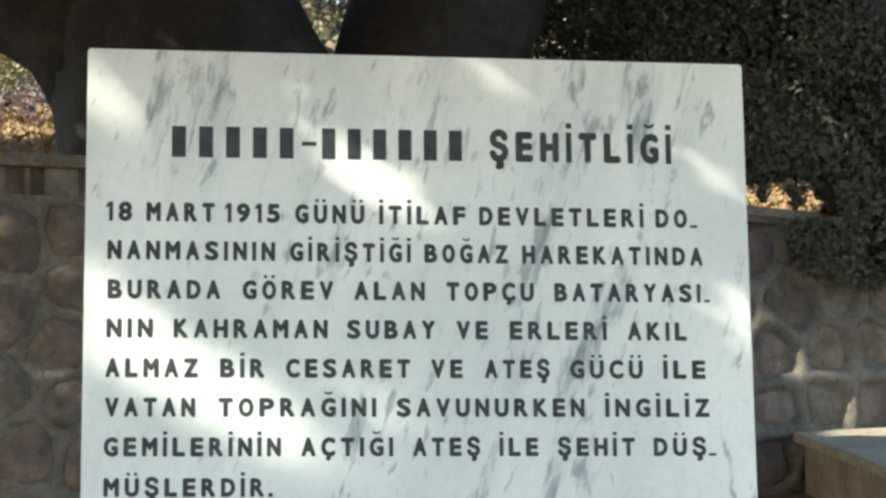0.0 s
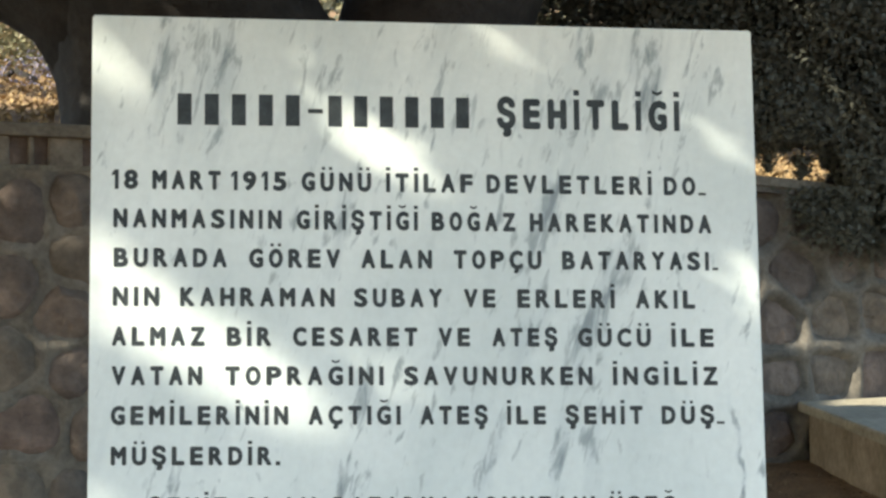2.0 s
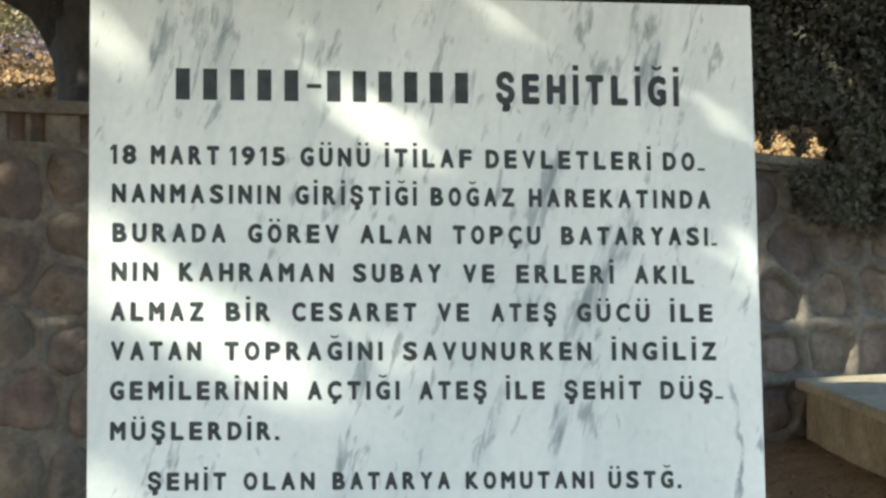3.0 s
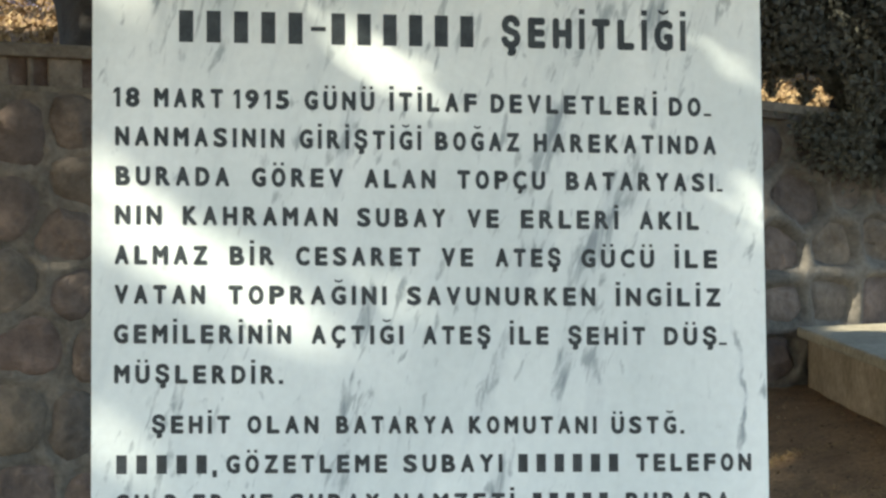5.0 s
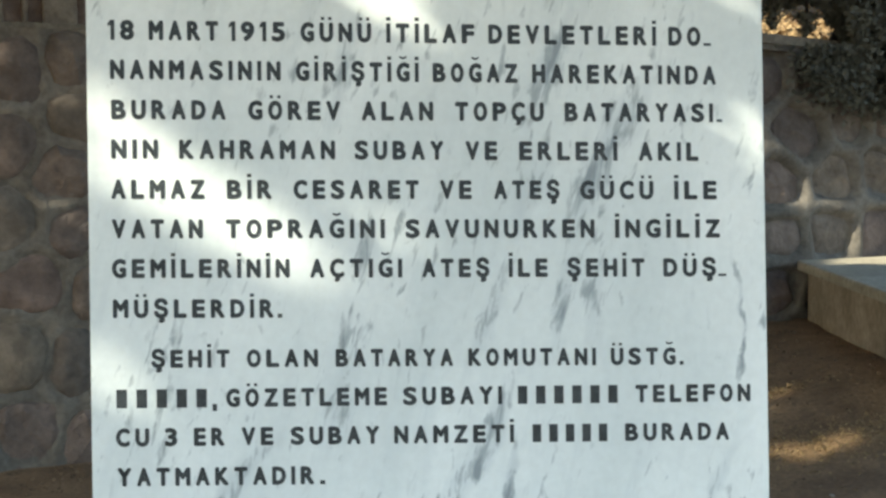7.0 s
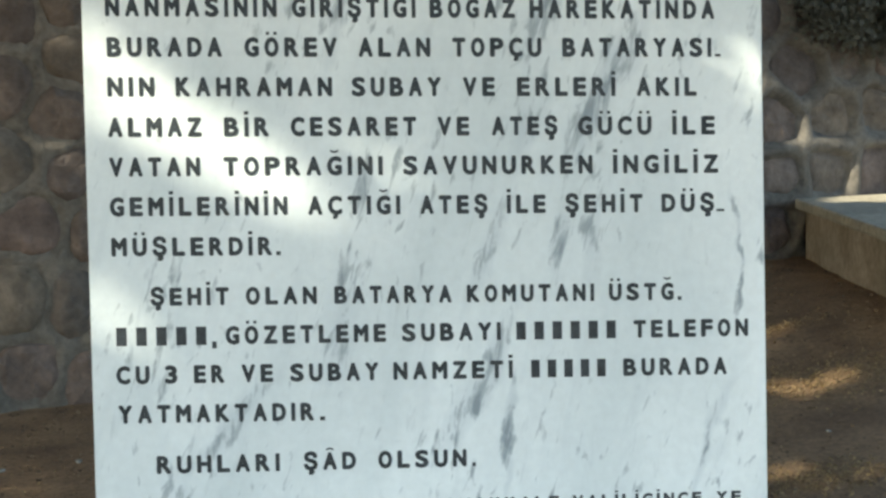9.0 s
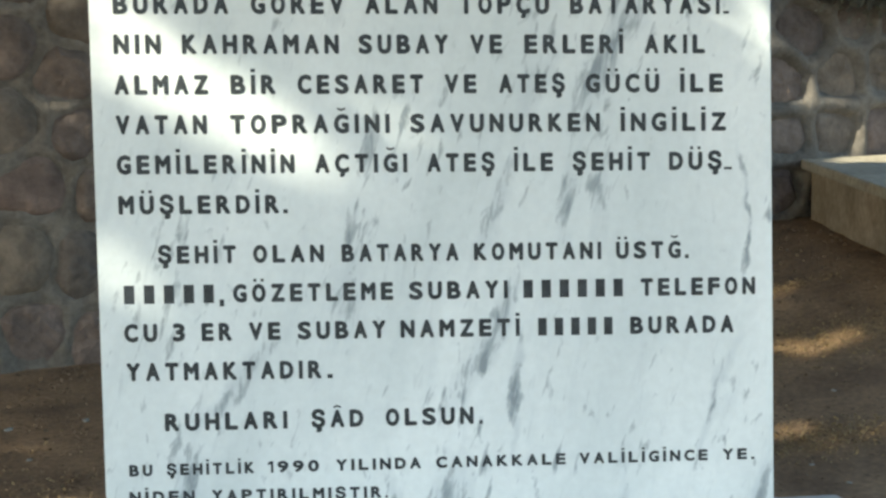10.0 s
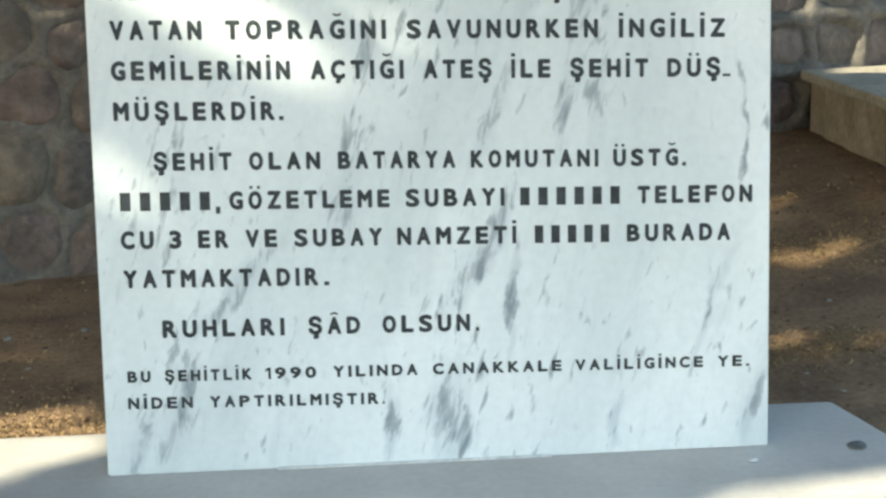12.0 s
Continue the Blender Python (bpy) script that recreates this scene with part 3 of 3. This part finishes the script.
def with_gaps(pts, seed, leaf):
    """Leaf places without those that stand in the crowns' gaps."""
    rng = np.random.default_rng(seed)
    s = np.array(SUN)
    far = np.ones(len(pts), bool)
    for x, y, z, r in CROWN_GAPS:
        d = pts - (x, y, z)
        d = d - (d @ s)[:, None] * s
        far &= np.linalg.norm(d, axis=1) > (r + leaf) * rng.uniform(0.8, 1.25, len(pts))
    return pts[far]

def forked_tree():
    tree = tagged(new("forked_tree"), "large dark forked tree growing behind the stone wall", "tree")
    bm = bmesh.new()
    limb(bm, [(0.0, 4.35, 1.3), (0.02, 4.35, 1.8), (-0.03, 4.35, 2.15), (-0.17, 4.35, 2.5), (-0.3, 4.3, 2.9), (-0.5, 4.3, 3.6), (-0.6, 4.2, 4.4)], [0.82, 0.72, 0.68, 0.63, 0.56, 0.4, 0.2], 22, 0.05)
    part("trunk", bm, BARK, tree, smooth=True)
    bm = bmesh.new()
    limb(bm, [(-0.2, 4.3, 2.1), (-0.5, 4.25, 2.62), (-1.0, 4.2, 2.95), (-1.6, 4.0, 3.5), (-2.1, 3.8, 4.3)], [0.40, 0.45, 0.43, 0.28, 0.14], 16, seed=2)
    part("limb", bm, BARK, tree, smooth=True)
    bm = bmesh.new()
    limb(bm, [(0.75, 4.4, 1.5), (1.05, 4.4, 2.40), (1.16, 4.45, 2.75), (1.6, 4.6, 3.8), (2.2, 4.7, 4.8)], [0.42, 0.47, 0.47, 0.30, 0.14], 20, 0.04, 3)
    part("limb", bm, BARK, tree, smooth=True)
    pts = np.concatenate([
        clump_points((-2.6, 3.0, 4.6), (4.0, 3.0, 1.2), 540, 60, 0.17, 11),
        # unseen clump, added to darken the top of the slab
        clump_points((0.5, 1.2, 3.55), (2.2, 1.5, 0.55), 260, 60, 0.15, 15),
        clump_points((2.4, 4.6, 4.7), (3.2, 3.0, 1.1), 300, 60, 0.17, 12),
        # two more unseen clumps, added to block sun from the wall and shrubs
        clump_points((-3.9, 1.2, 3.2), (1.1, 1.1, 0.6), 150, 60, 0.17, 16),
        clump_points((0.2, 2.8, 4.4), (1.3, 1.2, 0.5), 220, 60, 0.17, 17),
    ])
    crown = new("crown", leaf_mesh("crown", with_gaps(pts, 14, 0.06), 0.15, LEAF, 13, 0.4))
    crown.parent = tree


forked_tree()


SPRIGS = [(2.627, 1.83, 0.11, 0.09), (2.79, 1.77, 0.08, 0.07), (2.55, 1.86, 0.05, 0.06), (2.71, 1.86, 0.04, 0.08), (2.90, 1.84, 0.10, 0.06), (2.96, 1.82, 0.14, 0.05)]


def sprigs(ob, y, seed):
    """Short sprigs that hang from the hem of a shrub: x, top, drop and width."""
    out = []
    for k, (x, top, drop, wide) in enumerate(SPRIGS):
        bm = bmesh.new()
        limb(bm, [(x, y, top + 0.1), (x + 0.01, y, top - drop * 0.4), (x, y, top - drop * 0.9)], [0.008, 0.006, 0.003], 6, seed=seed + k)
        part("twig", bm, BARK, ob)
        rng = np.random.default_rng(seed + k)
        down = rng.uniform(-0.35, 1, 240)
        side = rng.normal(size=(240, 2)) * wide * (1.05 - 0.85 * np.clip(down, 0, 1))[:, None] * 0.4
        out.append(np.stack([x + side[:, 0], y + side[:, 1], top - down * drop], 1))
    return out


def shrub(name, label, centre, radii, clumps, each, spread, size, material, seed, stems, hem=None):
    ob = tagged(new(name), label, "shrub")
    for k, (x, y, z) in enumerate(stems):
        bm = bmesh.new()
        c = Vector(centre)
        foot = Vector((x, y, z))
        limb(bm, [foot, foot.lerp(c, 0.5) + Vector((0.05, 0, 0)), c], [0.05, 0.035, 0.015], 8, seed=seed + k)
        part("stem", bm, BARK, ob, smooth=True)
    pts = clump_points(centre, radii, clumps, each, spread, seed)
    if hem:
        pts = np.array([p for p in pts.tolist() if p[2] > hem(p[0], p[1]) + 0.05 * noise.noise(Vector(p) * 7)])
        low = clump_points((3.15, 4.12, 1.57), (0.50, 0.16, 0.24), 70, 170, 0.055, seed + 5).tolist()
        pts = np.concatenate([pts, [p for p in low if p[1] < wall_line(p[0]) - 0.05 and (p[2] < 1.64 or p[0] > 2.98)]] + sprigs(ob, 4.12, seed + 300))
    leaves = new("foliage", leaf_mesh("foliage", with_gaps(pts, seed + 2, 0.0), size, material, seed + 1))
    leaves.parent = ob
    return ob


shrub("evergreen_shrub", "dark glossy evergreen shrub hanging over the wall", (3.25, 4.50, 2.30), (1.2, 0.7, 0.85), 560, 340, 0.11, 0.032, LEAF, 31, [(3.5, 5.1, 1.5), (3.2, 5.0, 1.5)], lambda x, y: 1.20 + 0.099 * (y + 2.51) - 2.4 * min(max(x - 2.92 - 0.3 * (y - 4.1), 0), 0.30))
shrub("evergreen_shrub", "dark dense evergreen shrub behind the wall and slab", (2.14, 5.4, 3.15), (1.42, 1.0, 1.0), 430, 300, 0.13, 0.036, LEAF, 41, [(1.9, 5.8, 1.9), (2.2, 5.9, 1.9)])
shrub("evergreen_shrub", "tall dark evergreen shrub on the slope behind the wall", (4.2, 7.6, 4.1), (3.0, 1.0, 1.5), 330, 50, 0.17, 0.13, LEAF, 45, [(3.2, 7.6, 2.0), (4.6, 7.8, 1.6)])
shrub("glossy_shrub", "low glossy shrub on the sunlit slope, highlights and bluish shade in its colour", (-1.45, 7.35, 2.63), (0.6, 0.3, 0.13), 80, 80, 0.06, 0.032, GLOSSY_LEAF, 47, [(-1.3, 7.4, 2.5), (-1.7, 7.4, 2.5)])


def hedge(label, pts, size, seed):
    tagged(new("hedge", leaf_mesh("hedge", pts, size, HEDGE_LEAF, seed)), label, "hedge", kind="stuff")


hedge("sunlit olive green hedge on the slope behind the wall", clump_points((-1.9, 8.0, 3.15), (1.9, 0.5, 0.62), 300, 60, 0.13, 51), 0.04, 53)
hedge("sunlit olive green hedge higher on the slope", clump_points((-0.5, 13.4, 5.0), (6.0, 1.0, 1.6), 340, 40, 0.2, 54), 0.13, 55)
hedge("distant sunlit hedge at the top of the slope", clump_points((7.0, 21.0, 6.4), (9.0, 1.2, 2.2), 300, 40, 0.3, 52), 0.2, 56)

rng = np.random.default_rng(57)
tufts = [(x, y, ground_height(x, y) + h) for x, y, h in zip(rng.uniform(-5, 8, 110000), rng.uniform(3.4, 14, 110000), rng.uniform(0.0, 0.04, 110000)) if y > wall_line(x) + 0.4]
tagged(new("dry_grass", leaf_mesh("dry_grass", tufts, 0.038, GRASS, 58)), "golden dry grass on the sunlit slope", "grass", kind="stuff")


def shade_tree():
    """The tree that throws the dappled shade on the slab."""
    tree = tagged(new("shade_tree"), "broad-leaved tree whose crown dapples the slab", "tree")
    bm = bmesh.new()
    limb(bm, [(-4.3, -2.6, -0.1), (-4.25, -2.6, 1.2), (-4.1, -2.5, 2.4), (-3.7, -2.3, 3.6), (-3.3, -2.0, 4.4)], [0.24, 0.19, 0.17, 0.12, 0.05], 14, seed=5)
    part("trunk", bm, BARK, tree, smooth=True)
    # unseen limb, added to carry the shading leaves above the slab
    bm = bmesh.new()
    limb(bm, [(-4.15, -2.52, 2.1), (-3.0, -2.0, 2.9), (-1.6, -1.5, 3.0), (-0.4, -1.0, 2.75), (0.9, -0.8, 2.6)], [0.10, 0.08, 0.06, 0.04, 0.015], 10, seed=6)
    part("shading_bough", bm, BARK, tree, smooth=True)
    rng = np.random.default_rng(61)
    s = np.array(SUN)
    e1 = np.cross(s, (0, 0, 1.0))
    e1 /= np.linalg.norm(e1)
    e2 = np.cross(e1, s)
    n = 64000
    heart = np.array((0.35, 0.25, 0.75)) + s * 5.2
    d = rng.normal(size=(n, 3))
    d /= np.linalg.norm(d, axis=1)[:, None]
    d *= rng.uniform(0, 1, (n, 1)) ** (1 / 2.6)
    ragged = np.array([1 + 0.22 * noise.noise(Vector(v) * 3.0) for v in d.tolist()])[:, None]
    d = d * ragged
    pts = heart + d[:, :1] * 2.5 * e1 + d[:, 1:2] * 2.1 * e2 + d[:, 2:] * 0.95 * s
    # unseen leaves, added to dim the skylight on the slab's top
    over = clump_points((0.55, -0.70, 2.55), (1.7, 0.90, 0.34), 330, 50, 0.13, 64)
    pts = np.concatenate([pts, over])
    crown = new("crown", leaf_mesh("crown", with_gaps(pts, 63, 0.0), 0.10, SHADE_LEAF, 62, 0.2))
    crown.parent = tree


shade_tree()

# ---- litter and pebbles ----
rng = np.random.default_rng(71)
px_, py_ = rng.uniform(-2.5, 4.0, 16000), rng.uniform(0.3, 5.0, 16000)
keep = [(x, y) for x, y in zip(px_, py_) if y < wall_line(x) - 0.06]
tagged(new("leaf_litter", leaf_mesh("leaf_litter", [(x, y, ground_height(x, y) + 0.004) for x, y in keep], 0.017, LITTER, 72, 0.85)), "dry brown leaves scattered on the bare earth", "leaf litter", kind="stuff")

# dry grass and straw, gathered on the sun patches so their gold adds light
rng = np.random.default_rng(75)
patch = []
for cx, cy, rx, ry, n in ((-0.45, 0.75, 0.5, 0.42, 17000), (1.85, 1.38, 0.36, 0.12, 2200), (2.1, 2.12, 0.4, 0.16, 2600), (2.1, 2.68, 0.25, 0.06, 600), (-0.7, 1.7, 0.5, 0.3, 150)):
    for dx, dy, up in zip(rng.normal(size=n), rng.normal(size=n), rng.uniform(0.002, 0.014, n)):
        x, y = cx + dx * rx * 0.6, cy + dy * ry * 0.6
        if y > 0.27:
            patch.append((x, y, ground_height(x, y) + up))
tagged(new("dry_grass", leaf_mesh("dry_grass", patch, 0.010, STRAW, 76, 0.55)), "short golden dry grass and straw, brightening the sun patches on bare earth", "grass", kind="stuff")


def pebble(label, x, y, z, r, material, seed, flat=0.35):
    bm = bmesh.new()
    bmesh.ops.create_icosphere(bm, subdivisions=2, radius=1.0)
    for v in bm.verts:
        v.co *= 1 + 0.25 * noise.noise(v.co * 1.3 + Vector((seed, 0, 0)))
        v.co = Vector((v.co.x * r, v.co.y * r * 0.7, v.co.z * r * flat))
    ob = tagged(part("pebble", bm, material, None, smooth=True), label, "pebble")
    ob.matrix_world = pose(x, y, z + r * 0.2, 0, 0, seed * 47)


for k, (x, y, r) in enumerate([(-0.545, 1.984, 0.016), (-0.32, 2.059, 0.016), (1.785, 1.055, 0.009), (1.739, 1.205, 0.009), (-0.42, 1.62, 0.010), (2.0, 1.72, 0.010)]):
    pebble("small pale pebble lying on the bare earth", x, y, ground_height(x, y), r, PEBBLE, k + 1)
pebble("small dark stone lying on the marble plinth", 1.372, -0.027, PLINTH_TOP - 0.003, 0.026, DARK_PEBBLE, 9, 0.10)
pebble("pale mortar crumb lying on the marble plinth", 1.156, -0.078, PLINTH_TOP, 0.010, GROUT, 12)

# ---- the walls with their stones ----
LEFT_STONES = [(-1.70, 1.43), (-1.53, 1.47), (-1.52, 1.32), (-1.76, 1.20), (-1.57, 1.07), (-1.76, 0.90), (-1.53, 0.86), (-1.67, 0.70), (-1.45, 0.66), (-1.73, 0.42), (-1.53, 0.38), (-1.70, 0.12), (-1.49, 0.08)]
RIGHT_STONES = [(1.66, 1.60), (1.91, 1.31), (1.77, 1.05), (2.12, 1.08), (2.10, 0.80), (2.02, 1.58), (2.40, 1.15), (2.42, 0.78), (1.79, 0.77), (2.20, 1.40), (1.79, 0.55), (2.05, 0.5), (2.45, 1.62), (2.47, 1.38), (1.95, 0.25)]
rubble_wall("wall_north", -5.4, 0.0, -0.05, 1.612, LEFT_STONES, (-1.92, -1.38), 81, "shaded rubble stone wall with thick mortar and coping", 0.012, True, 0.0, 0.024, MORTAR)
rubble_wall("wall_east", 0.0, 6.2, -0.05, 1.707, RIGHT_STONES, (1.55, 2.6), 82, "shaded rubble stone wall with round stones in mortar", 0.026, False, FALL, 0.066, POINTING)
